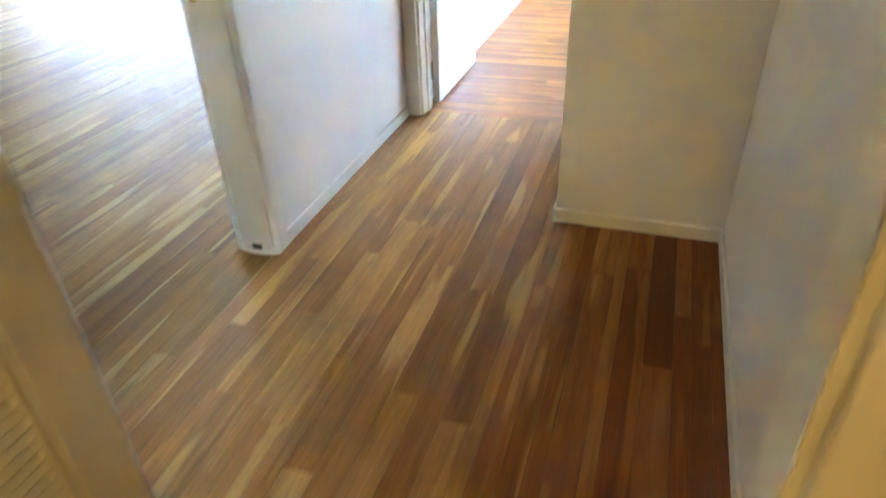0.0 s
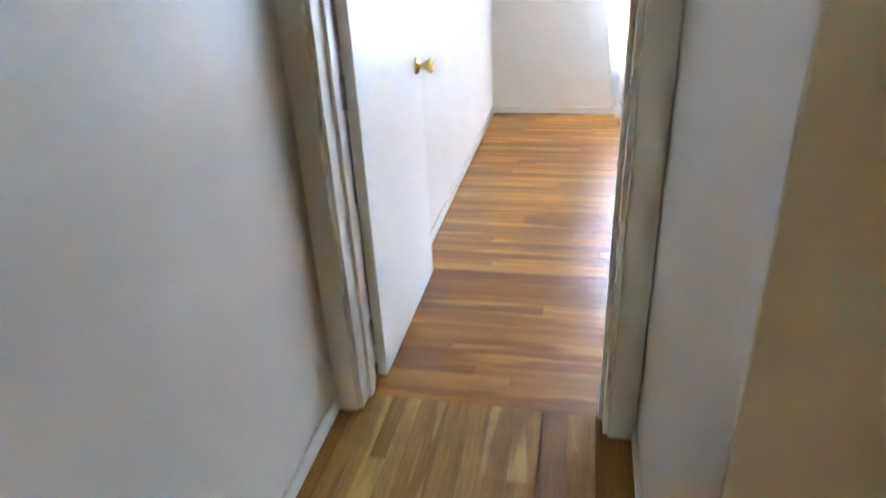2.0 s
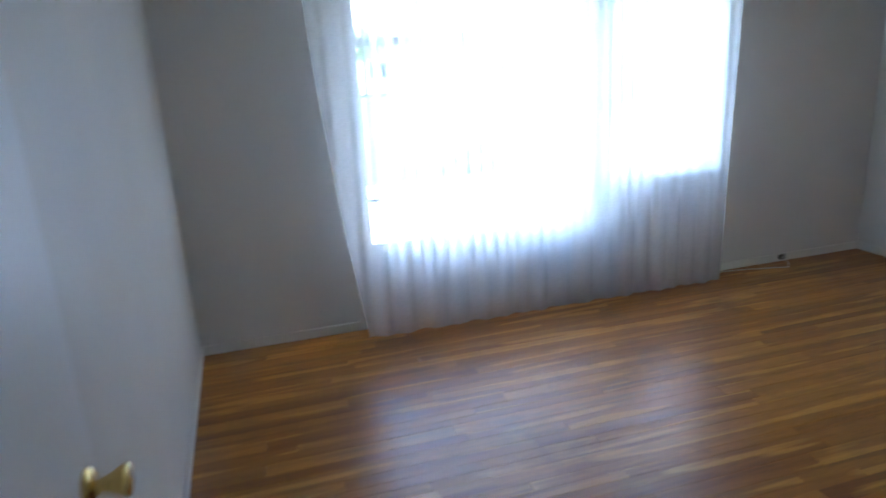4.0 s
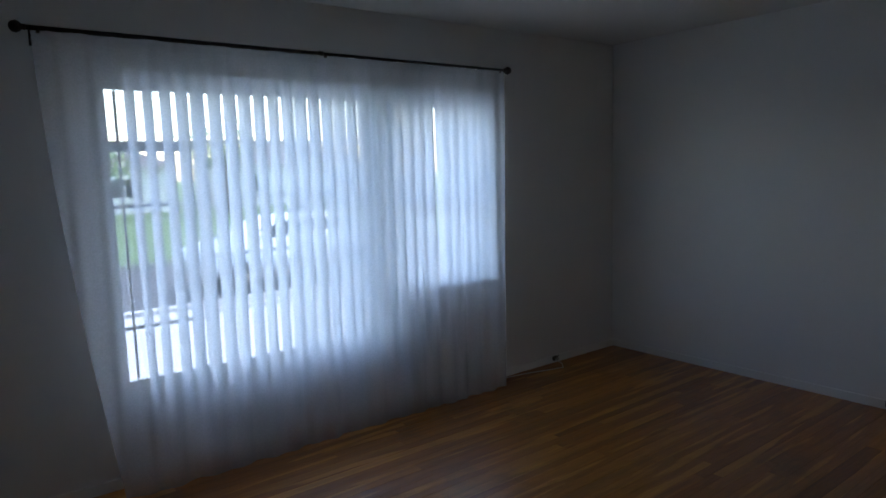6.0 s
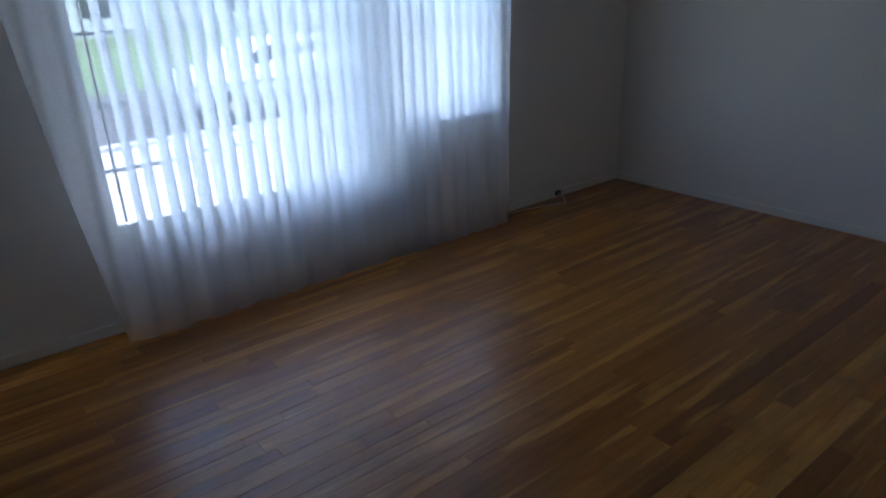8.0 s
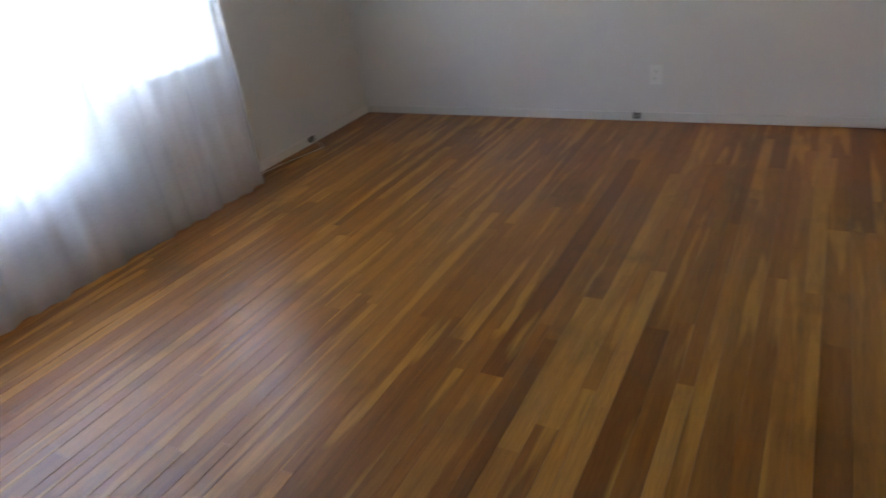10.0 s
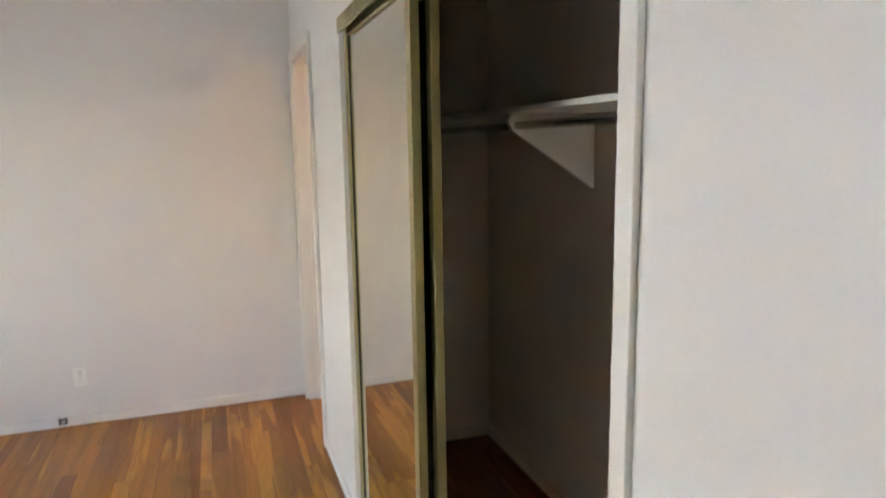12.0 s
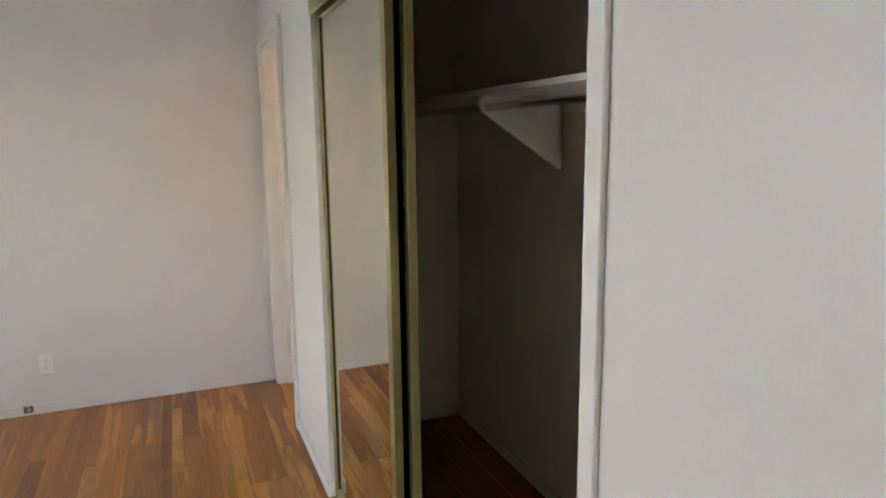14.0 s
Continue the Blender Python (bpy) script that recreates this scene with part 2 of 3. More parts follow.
def structure(name, bm, material, label="", category="wall"):
    return thing(name, bm, material, label, category, kind="structure")


# ---- the shell: bedroom, hall, front room, room behind, bath ----
H, N, E = 2.44, 3.39, 4.785      # ceiling, window wall, east wall
W = 0.045                       # bedroom west wall
T = 2.75                        # walls run up past the ceiling's underside
WIN_A = (1.045, 2.545, 0.481, 1.961)
WIN_B = (2.665, 3.487, 0.738, 1.935)
WIN_L = (-6.6, -3.4, 0.55, 1.30)


def pierced(x0, x1, y0, y1, z1, holes):
    """A wall along x as boxes round its openings (x0, x1, z0, z1)."""
    rows, x = [], x0
    for a, b, low, high in sorted(holes):
        rows.append((x, a, y0, y1, 0 - 0.02, z1))
        if low > 0:
            rows.append((a, b, y0, y1, -0.02, low))
        rows.append((a, b, y0, y1, high, z1))
        x = b
    rows.append((x, x1, y0, y1, -0.02, z1))
    return boxes(*rows)


structure("wall_north", pierced(-7.6, E + 0.13, N, N + 0.14, T, [WIN_A, WIN_B, WIN_L]), WALL, "white painted plaster wall with the bedroom window")
structure("wall_east", boxes((E, E + 0.13, -2.3, N, -0.02, T)), WALL, "white painted plaster wall of the bedroom")
structure("wall_west", boxes((-0.15, W, -0.145, N, -0.02, T), (-0.15, 0.0, -1.545, -0.145, -0.02, T)), WALL, "white painted plaster wall between hall and front room")
structure("wall_south", pierced(W, E, -0.145, 0.0, T, [(0.07, 0.885, 0, 2.05), (1.462, 3.27, 0, 2.006), (4.02, 4.70, 0, 2.03)]), WALL, "white painted plaster wall with closet and doors")
structure("wall_closet", boxes((0.963, 3.94, -1.07, -0.845, -0.02, T)), WALL, "white painted plaster wall behind the closet")
structure("wall_closet_west", boxes((0.963, 1.2, -0.845, -0.145, -0.02, T)), WALL, "white painted plaster wall between hall and closet")
structure("wall_closet_east", boxes((3.84, 3.94, -0.845, -0.145, -0.02, T)), WALL, "white painted end wall of the closet")
for row in ((1.2, 3.84, -0.845, -0.841), (3.836, 3.84, -0.841, -0.145), (1.2, 1.204, -0.841, -0.145), (1.204, 1.448, -0.149, -0.145), (3.27, 3.836, -0.149, -0.145)):
    structure("wall_lining", boxes((*row, 0.0, H - 0.002)), CLOSET, "warm beige painted wall inside the closet")
structure("wall_niche", boxes((1.58, 1.70, -2.8, -1.07, -0.02, T)), WALL, "white painted plaster wall of the hall niche")
structure("wall_hall", pierced(-7.6, 2.7, -2.89, -2.80, T, [(0.49, 1.44, 0, 2.05)]), WALL, "white painted plaster wall with a doorway")
structure("wall_room", boxes((-1.0, -0.88, -7.8, -2.89, -0.02, T), (2.58, 2.7, -7.8, -2.89, -0.02, T), (-1.0, 2.7, -7.92, -7.8, -0.02, T)), WALL, "white painted walls of the room behind")
structure("wall_front_room", boxes((-7.72, -7.6, -2.93, N + 0.14, -0.02, T)), WALL, "white painted wall of the front room")
structure("wall_bath", boxes((3.82, 3.94, -2.3, -1.07, -0.02, T), (3.82, E + 0.13, -2.42, -2.3, -0.02, T)), PINK, "cream painted bathroom walls")
thing("ceiling", boxes((-7.72, E + 0.13, -7.92, N + 0.14, H, H + 0.12)), CEIL, "flat off-white plaster ceiling", "ceiling", kind="structure")

# baseboards
BASE, THICK = 0.058, 0.013


def baseboard(rows, label="low white painted wooden baseboard", material=None):
    thing("baseboard", boxes(*rows, bevel=0.004), material or TRIM, label, "baseboard", kind="structure")


baseboard([(W, E, N - THICK, N, 0.001, BASE)])
baseboard([(E - THICK, E, 0.0, N - THICK, 0.001, BASE)])
baseboard([(W, W + THICK, 0.0, N - THICK, 0.001, BASE)])
baseboard([(0.0, THICK, -1.51, -0.171, 0.001, BASE)])
baseboard([(0.96, 1.409, 0.0, THICK, 0.001, BASE)])
baseboard([(3.27, 3.975, 0.0, THICK, 0.001, BASE)])
baseboard([(0.963 - THICK, 0.963, -1.07 - THICK, -0.171, 0.001, BASE), (0.963, 1.58, -1.07 - THICK, -1.07, 0.001, BASE)])
baseboard([(1.58 - THICK, 1.58, -2.8, -1.07 - THICK, 0.001, BASE)])
baseboard([(1.204, 3.836, -0.841, -0.841 + THICK, 0.001, BASE), (3.836 - THICK, 3.836, -0.828, -0.15, 0.001, BASE)], "beige painted baseboard inside the closet", CLOSET)
baseboard([(-7.6, -0.15, N - THICK, N, 0.001, BASE), (-0.15 - THICK, -0.15, -1.5, N - THICK, 0.001, BASE)], "white baseboard of the front room")


# ---- windows of the bedroom and the front room ----
def window(name, win, posts, bars, label, rails=(), y=N):
    """A wooden window set in the wall: casing frame, sill, mullions, muntins and a pane behind."""
    x0, x1, z0, z1 = win
    ob = thing(name, None, None, label, "window", kind="structure")
    f, d0, d1 = 0.035, y + 0.02, y + 0.065
    part("window_frame", boxes((x0, x0 + f, d0, d1, z0, z1), (x1 - f, x1, d0, d1, z0, z1), (x0 + f, x1 - f, d0, d1, z0, z0 + f), (x0 + f, x1 - f, d0, d1, z1 - f, z1), bevel=0.004), SASH, ob)
    part("window_sill", boxes((x0 - 0.03, x1 + 0.03, y - 0.008, y + 0.019, z0 - 0.024, z0 + 0.003), bevel=0.005), SASH, ob)
    for px, wide in posts:
        part("mullion", boxes((px - wide / 2, px + wide / 2, d0 + 0.004, d1 - 0.004, z0 + f, z1 - f), bevel=0.003), SASH, ob)
    for a, b, z, tall in bars:
        part("muntin", boxes((a, b, d0 + 0.012, d1 - 0.012, z - tall / 2, z + tall / 2), bevel=0.002), SASH, ob)
    for px, low, high in rails:
        part("muntin", boxes((px - 0.006, px + 0.006, d0 + 0.015, d1 - 0.015, low, high), bevel=0.002), SASH, ob)
    pane = part("pane", boxes((x0 + f - 0.006, x1 - f + 0.006, d0 + 0.021, d0 + 0.025, z0 + f - 0.006, z1 - f + 0.006)), GLASS, ob)
    pane.visible_shadow = False
    return ob


ROWS = (0.776, 1.074, 1.373)
window("window_1", WIN_A, [(1.509, 0.06)],
       [(1.075, 1.47, 1.66, 0.05)] + [(1.075, 1.47, z, 0.018) for z in ROWS] + [(1.53, 2.515, z + 0.02, 0.018) for z in (*ROWS, 1.66)],
       "wide white wooden window with muntins behind blinds", [(1.125, 0.525, 1.92), (1.86, 0.525, 1.92), (2.19, 0.525, 1.92)])
window("window_2", WIN_B, [], [(2.735, 3.425, 1.33, 0.035), (2.735, 3.425, 0.80, 0.02)], "white wooden sash window behind closed blinds")
window("window_3", WIN_L, [(-5.2, 0.12), (-3.8, 0.12)], [], "wide bright window of the front room")
thing("sill_apron", boxes((2.93, 3.43, N - 0.018, N, 0.52, 0.70), bevel=0.005), TRIM, "white painted board under the window sill", "trim", kind="structure")


# ---- doorways: jambs, casings, stops ----
def doorway(name, x0, x1, y0, y1, top, material, sides, label, wide=0.07):
    """A cased opening through a wall along x; sides: the wall faces that carry casing, each as (y, way, left width, right width)."""
    ob = thing(name, None, None, label, "door frame", kind="structure")
    j = 0.02
    part("jamb", boxes((x0, x0 + j, y0 - 0.002, y1 + 0.002, 0.001, top), bevel=0.002), material, ob)
    part("jamb", boxes((x1 - j, x1, y0 - 0.002, y1 + 0.002, 0.001, top), bevel=0.002), material, ob)
    part("head_jamb", boxes((x0 + j, x1 - j, y0 - 0.002, y1 + 0.002, top - j, top), bevel=0.002), material, ob)
    for y, way, left, right in sides:
        a, b = sorted((y, y + way * 0.019))
        if left:
            part("casing", boxes((x0 + 0.006 - left, x0 + 0.006, a, b, 0.001, top + wide), bevel=0.005), material, ob)
        if right:
            part("casing", boxes((x1 - 0.006, x1 - 0.006 + right, a, b, 0.001, top + wide), bevel=0.005), material, ob)
        part("head_casing", boxes((x0 + 0.006, x1 - 0.006, a, b, top - 0.006, top + wide), bevel=0.005), material, ob)
    return ob


d1 = doorway("door_frame_1", 0.07, 0.885, -0.145, 0.0, 2.05, TRIM, [(-0.145, -1, 0.072, 0.082), (0.0, 1, 0.028, 0.07)], "white painted wooden frame of the bedroom door")
part("door_stop", boxes((0.09, 0.102, -0.085, -0.045, 0.001, 2.03), bevel=0.002), TRIM, d1)
part("door_stop", boxes((0.853, 0.865, -0.085, -0.045, 0.001, 2.03), bevel=0.002), TRIM, d1)
part("strike_plate", boxes((0.861, 0.8655, -0.033, -0.008, 0.905, 0.975), bevel=0.001), STEEL, d1, "tarnished steel strike plate")
part("strike_lip", boxes((0.856, 0.8655, -0.009, 0.004, 0.915, 0.965), bevel=0.002), STEEL, d1)
d2 = doorway("door_frame_2", 0.49, 1.44, -2.89, -2.80, 2.05, TRIM, [(-2.89, -1, 0.0, 0.07), (-2.80, 1, 0.06, 0.06)], "cream painted wooden frame of the first doorway")
d3 = doorway("door_frame_3", 4.02, 4.70, -0.145, 0.0, 2.03, TRIM, [(0.0, 1, 0.05, 0.05)], "white painted wooden frame of the bathroom door", 0.05)
part("door_stop", boxes((4.672, 4.681, -0.09, -0.05, 0.001, 2.01), bevel=0.002), TRIM, d3)

# the cased wall end beside the front room
pier = thing("door_frame_4", None, None, "cream painted cased wall end with a worn foot", "door frame", kind="structure")
part("jamb", boxes((-0.152, 0.002, -1.567, -1.545, 0.001, T - 0.31), bevel=0.003), TRIM, pier)
part("casing", boxes((-0.001, 0.017, -1.573, -1.505, 0.001, T - 0.31), bevel=0.006), TRIM, pier)
part("casing", boxes((-0.166, -0.149, -1.573, -1.50, 0.001, T - 0.31), bevel=0.006), TRIM, pier)
part("door_stop", boxes((-0.098, -0.010, -1.582, -1.567, 0.001, T - 0.31), bevel=0.004), TRIM, pier)
part("strike_plate", boxes((-0.135, -0.105, -1.5705, -1.566, 0.90, 0.97), bevel=0.001), BRASS, pier, "painted-over brass strike plate")
part("worn_foot", boxes((-0.096, -0.055, -1.5835, -1.581, 0.012, 0.036)), SLOT, pier, "bare dark chip at the foot of the stop")
foot = bmesh.new()
for k in range(12):
    a0, a1 = math.pi * k / 12, math.pi * (k + 1) / 12
    pts = [(-0.075 + 0.092 * math.cos(a), -1.567 - 0.03 * math.sin(a)) for a in (a0, a1)]
    lo = [foot.verts.new((x, y, 0.001)) for x, y in pts]
    hi = [foot.verts.new((x, y, 0.012)) for x, y in pts]
    mid = [foot.verts.new((-0.075, -1.567, z)) for z in (0.001, 0.012)]
    foot.faces.new((lo[0], lo[1], hi[1], hi[0])), foot.faces.new((hi[0], hi[1], mid[1]))
bmesh.ops.remove_doubles(foot, verts=foot.verts, dist=1e-5)
part("shoe_moulding", foot, TRIM, pier)


# ---- the bedroom door, open against the west wall ----
def knob(parent, place, way):
    """A turned brass knob on a rose, its axis along x."""
    m = Matrix.Translation(place) @ Matrix.Rotation(radians(90 * way), 4, "Y")
    k = part("door_knob", lathe([(0.0125, 0.0), (0.0115, 0.018), (0.013, 0.026), (0.019, 0.040), (0.0265, 0.052), (0.0275, 0.058), (0.0255, 0.063), (0.014, 0.0655), (0.002, 0.066)], m), BRASS, parent, "flared polished brass knob", True)
    part("rose", lathe([(0.033, 0.0), (0.0325, 0.004), (0.028, 0.009), (0.020, 0.0125), (0.0125, 0.013)], m), BRASS, k, "", True)


door = thing("door_1", None, None, "white glossy flush door standing open against the wall", "door", kind="structure")
leaf = part("leaf", boxes((0.091, 0.127, 0.018, 0.778, 0.014, 2.025), bevel=0.0025), DOOR, door)
knob(leaf, (0.127, 0.708, 0.945), 1)
part("latch_plate", boxes((0.097, 0.121, 0.7775, 0.7795, 0.915, 0.975)), BRASS, leaf)
part("paint_chip", boxes((0.1268, 0.1276, 0.648, 0.656, 0.60, 0.63)), PLATE, leaf, "bright chip in the paint")
for z in (0.20, 1.02, 1.80):
    hinge = part("hinge", boxes((0.0885, 0.0915, -0.03, 0.018, z - 0.045, z + 0.045)), STEEL, door, "paint-smeared steel hinge")
    part("pin", lathe([(0.0055, z - 0.05), (0.0055, z + 0.05)], Matrix.Translation((0.0915, 0.012, 0)), 10), STEEL, hinge, "", True)


# ---- curtain rod, blinds and sheer curtain ----
RODY, RODZ = N - 0.20, 2.130
rod = empty("curtain_rod", (2.1, RODY, RODZ), "thin dark bronze curtain rod with ball finials", "curtain rod")
part("rod", tube([(0.77, RODY, RODZ), (2.10, RODY, RODZ)], 0.0105), BRONZE, rod, "", True)
part("rod", tube([(2.09, RODY, RODZ), (3.41, RODY, RODZ)], 0.0085), BRONZE, rod, "", True)
part("collar", tube([(2.08, RODY, RODZ), (2.11, RODY, RODZ)], 0.0135), BRONZE, rod, "", True)
for x, way in ((0.77, -1), (3.41, 1)):
    part("finial", lathe([(0.010, 0.0), (0.014, 0.006), (0.010, 0.012), (0.020, 0.022), (0.026, 0.036), (0.021, 0.051), (0.010, 0.059), (0.001, 0.061)], Matrix.Translation((x, RODY, RODZ)) @ Matrix.Rotation(radians(90 * way), 4, "Y"), 18), BRONZE, rod, "", True)
for x in (0.81, 2.12, 3.37):
    bracket = part("bracket", boxes((x - 0.007, x + 0.007, RODY - 0.012, N, RODZ - 0.021, RODZ - 0.010), (x - 0.012, x + 0.012, N - 0.006, N, RODZ - 0.04, RODZ + 0.03), bevel=0.001), BRONZE, rod)


def blind(x0, x1, top, step, first, angle, bottom, label, y=N - 0.062, w=0.0445):
    """Vertical blind: a head rail and hanging vanes; angle(x) is each vane's turn from the window's plane, bottom(x) its lower end."""
    ob = empty("vertical_blind", ((x0 + x1) / 2, y, top), label, "blind")
    part("head_rail", boxes((x0, x1, y - 0.030, y + 0.006, top, top + 0.035), bevel=0.003), PLATE, ob)
    rng = random.Random(5)
    for k in range(int((x1 - first) / step)):
        x = first + k * step + rng.uniform(-0.002, 0.002)
        a, low = radians(angle(x) + rng.uniform(-5, 5)), bottom(x)
        sway, twist = rng.uniform(-0.008, 0.008), rng.uniform(-5, 5)
        bm = bmesh.new()
        rows = []
        for j in range(9):
            f = j / 8
            row, b = [], a + radians(twist * f ** 2)
            for s in (-1, -0.6, -0.2, 0.2, 0.6, 1):
                bow = 0.009 * (1 - s * s)
                row.append(bm.verts.new((x + sway * f ** 2 + s * w * math.cos(b) + bow * math.sin(b), y - 0.045 - s * w * math.sin(b) + bow * math.cos(b), top + (low - top) * f)))
            rows.append(row)
        for p, q in zip(rows, rows[1:]):
            for i in range(5):
                bm.faces.new((p[i], p[i + 1], q[i + 1], q[i]))
        vane = part("vane", bm, VINYL, ob, "", True)
        part("clip", boxes((x - 0.006, x + 0.006, y - 0.051, y - 0.039, top - 0.014, top + 0.004), bevel=0.001), PLATE, vane)
    return ob


def ragged(x):
    """The uneven lower ends of the wide blind's vanes."""
    for edge, z in ((1.27, 0.33), (1.46, 0.14), (1.78, 0.30), (1.97, 0.15), (2.19, 0.31), (2.39, 0.17), (2.55, 0.36), (2.83, 0.18)):
        if x < edge:
            return z
    return 0.50


blind(1.045, 2.97, 1.995, 0.0773, 1.158, lambda x: 71 + 4 * max(0.0, x - 1.8), ragged, "white vinyl vertical blind, vanes turned half open")
blind(2.975, 3.49, 1.995, 0.0765, 2.962, lambda x: 42, lambda x: 0.752, "white vinyl vertical blind, closed")


def curtain(x0, x1, seed, drift, label):
    """A sheer panel gathered on the rod: soft irregular folds that loosen towards the floor."""
    rng = random.Random(seed)
    ph = [rng.uniform(0, 6.28) for _ in range(6)]
    cols, rows = int((x1 - x0) * 95), 26
    ob = empty("sheer_curtain", ((x0 + x1) / 2, RODY, 0.02), label, "curtain")

    def place(u, z):
        f = (RODZ - z) / RODZ
        x = x0 + u * (x1 - x0)
        x += drift(u) * max(0, f) ** 1.6 + 0.012 * math.sin(x * 9 + ph[0]) * f
        fold = 0.75 * math.sin(x * 47 + 2.2 * math.sin(x * 4.3 + ph[1]) + ph[2] + 0.7 * math.sin(f * 2.4 + ph[4])) + 0.7 * math.sin(x * 21 + ph[3] + 1.6 * f)
        fold += 0.22 * math.sin(x * 97 + ph[4] + 1.5 * math.sin(x * 7)) * (1 - 0.6 * f)
        amp = 0.011 + 0.012 * min(1, f * 1.3)
        sag = 0.005 * math.sin(x * 3.1 + ph[5]) * f
        return Vector((x, RODY + amp * fold * 0.62 + sag, z))

    def sheet(z0, z1, n, shift=0.0):
        bm = bmesh.new()
        grid = [[bm.verts.new(place(i / cols, z0 + (z1 - z0) * j / n) + Vector((0, shift, 0))) for i in range(cols + 1)] for j in range(n + 1)]
        for p, q in zip(grid, grid[1:]):
            for i in range(cols):
                bm.faces.new((p[i], p[i + 1], q[i + 1], q[i]))
        return bm

    part("cloth", sheet(0.060, RODZ - 0.009, rows), VOILE, ob, "", True)
    part("hem", sheet(0.022, 0.060, 2), HEM, ob, "doubled patterned hem", True)
    part("heading", sheet(RODZ - 0.05, RODZ - 0.009, 2, -0.003), HEM, ob, "doubled heading on the rod", True)
    return ob


curtain(0.785, 2.10, 3, lambda u: 0.19 * (1 - u) ** 2, "long white sheer curtain hanging to the floor")
curtain(2.07, 3.42, 8, lambda u: -0.05 * u ** 3, "long white sheer curtain beside the room's corner")

# ---- the closet: track, two mirrored doors pushed together, shelf, rail ----
CX0, CX1, CTOP = 1.464, 3.268, 2.004
track = empty("closet_track", (2.37, -0.06, CTOP), "gold anodised sliding door track in the closet head", "track")
part("fascia", boxes((CX0, CX1, 0.000, 0.006, CTOP - 0.052, CTOP + 0.004), bevel=0.0015), OLIVE, track)
part("channel", boxes((CX0, CX1, -0.115, -0.001, CTOP - 0.012, CTOP - 0.002), (CX0, CX1, -0.066, -0.062, CTOP - 0.035, CTOP - 0.012), (CX0, CX1, -0.118, -0.114, CTOP - 0.04, CTOP - 0.012)), SLOT, track)
sill = empty("closet_floor_track", (2.37, -0.06, 0.0), "gold anodised floor track of the closet", "track")
part("track_plate", boxes((CX0, CX1, -0.118, -0.004, 0.001, 0.006), bevel=0.001), OLIVE, sill)
for y in (-0.030, -0.080):
    part("track_rib", boxes((CX0, CX1, y - 0.003, y + 0.003, 0.006, 0.015), bevel=0.001), OLIVE, sill)


def mirror_door(x0, x1, y, label):
    """One sliding mirror: glass on a backing, in a thin metal frame."""
    ob = empty("mirrored_sliding_door", ((x0 + x1) / 2, y, 0.016), label, "closet door", "mirrored closet doors")
    z0, z1, s = 0.016, 1.986, 0.042
    part("stile", boxes((x0, x0 + s, y - 0.013, y + 0.013, z0, z1), bevel=0.003), OLIVE, ob)
    part("stile", boxes((x1 - s, x1, y - 0.013, y + 0.013, z0, z1), bevel=0.003), OLIVE, ob)
    part("top_rail", boxes((x0 + s, x1 - s, y - 0.012, y + 0.011, z1 - 0.045, z1), bevel=0.002), OLIVE, ob)
    part("bottom_rail", boxes((x0 + s, x1 - s, y - 0.012, y + 0.011, z0, z0 + 0.04), bevel=0.002), OLIVE, ob)
    part("mirror", boxes((x0 + s, x1 - s, y - 0.002, y + 0.003, z0 + 0.04, z1 - 0.045)), mirror, ob)
    part("gasket", boxes((x0 + s, x0 + s + 0.003, y + 0.003, y + 0.0065, z0 + 0.04, z1 - 0.045), (x1 - s - 0.003, x1 - s, y + 0.003, y + 0.0065, z0 + 0.04, z1 - 0.045)), RUBBER, ob)
    part("backing", boxes((x0 + s, x1 - s, y - 0.009, y - 0.002, z0 + 0.04, z1 - 0.045)), SLOT, ob)
    return ob


mirror_door(2.405, 3.264, -0.030, "mirrored sliding door in a gold metal frame")
mirror_door(2.39, 3.262, -0.080, "second mirrored sliding door pushed behind the first")

casing = thing("closet_casing", None, None, "white painted trim round the closet opening", "trim", kind="structure")
part("side_casing", boxes((1.409, 1.444, 0.0, 0.012, 0.001, 2.012), bevel=0.004), TRIM, casing)
part("side_jamb", boxes((1.448, 1.4635, -0.145, -0.0005, 0.001, 2.005), bevel=0.003), TRIM, casing)

SB, SF, SZ = -0.841, -0.487, 1.642
shelf = empty("closet_shelf", (2.5, -0.66, SZ), "white painted closet shelf on a cleat", "shelf")
part("board", boxes((1.205, 3.835, SB + 0.001, SF, SZ, SZ + 0.019), bevel=0.003), TRIM, shelf)
part("cleat", boxes((1.205, 3.835, SB + 0.0005, SB + 0.019, SZ - 0.064, SZ), bevel=0.002), TRIM, shelf)
part("cleat", boxes((3.817, 3.8355, SB + 0.019, SF, SZ - 0.064, SZ), bevel=0.002), TRIM, shelf)
brk = bmesh.new()
outline = [(SB + 0.019, 0.0), (SF - 0.025, 0.0), (SF - 0.009, -0.006), (SF, -0.022), (SF - 0.002, -0.040), (SF - 0.013, -0.058), (SB + 0.03, -0.262), (SB + 0.019, -0.264)]
sides = [[brk.verts.new((x, y, SZ + z)) for y, z in outline] for x in (2.82, 2.84)]
brk.faces.new(sides[0]), brk.faces.new(list(reversed(sides[1])))
for i in range(len(outline)):
    j = (i + 1) % len(outline)
    brk.faces.new((sides[0][i], sides[0][j], sides[1][j], sides[1][i]))
part("bracket", brk, TRIM, shelf, "triangular white wooden bracket with a rounded nose")
rail = thing("closet_rail", tube([(1.205, SF - 0.03, 1.600), (3.835, SF - 0.03, 1.600)], 0.0125, 16), CHROME, "steel hanging rail under the closet shelf", "rail", smooth=True)


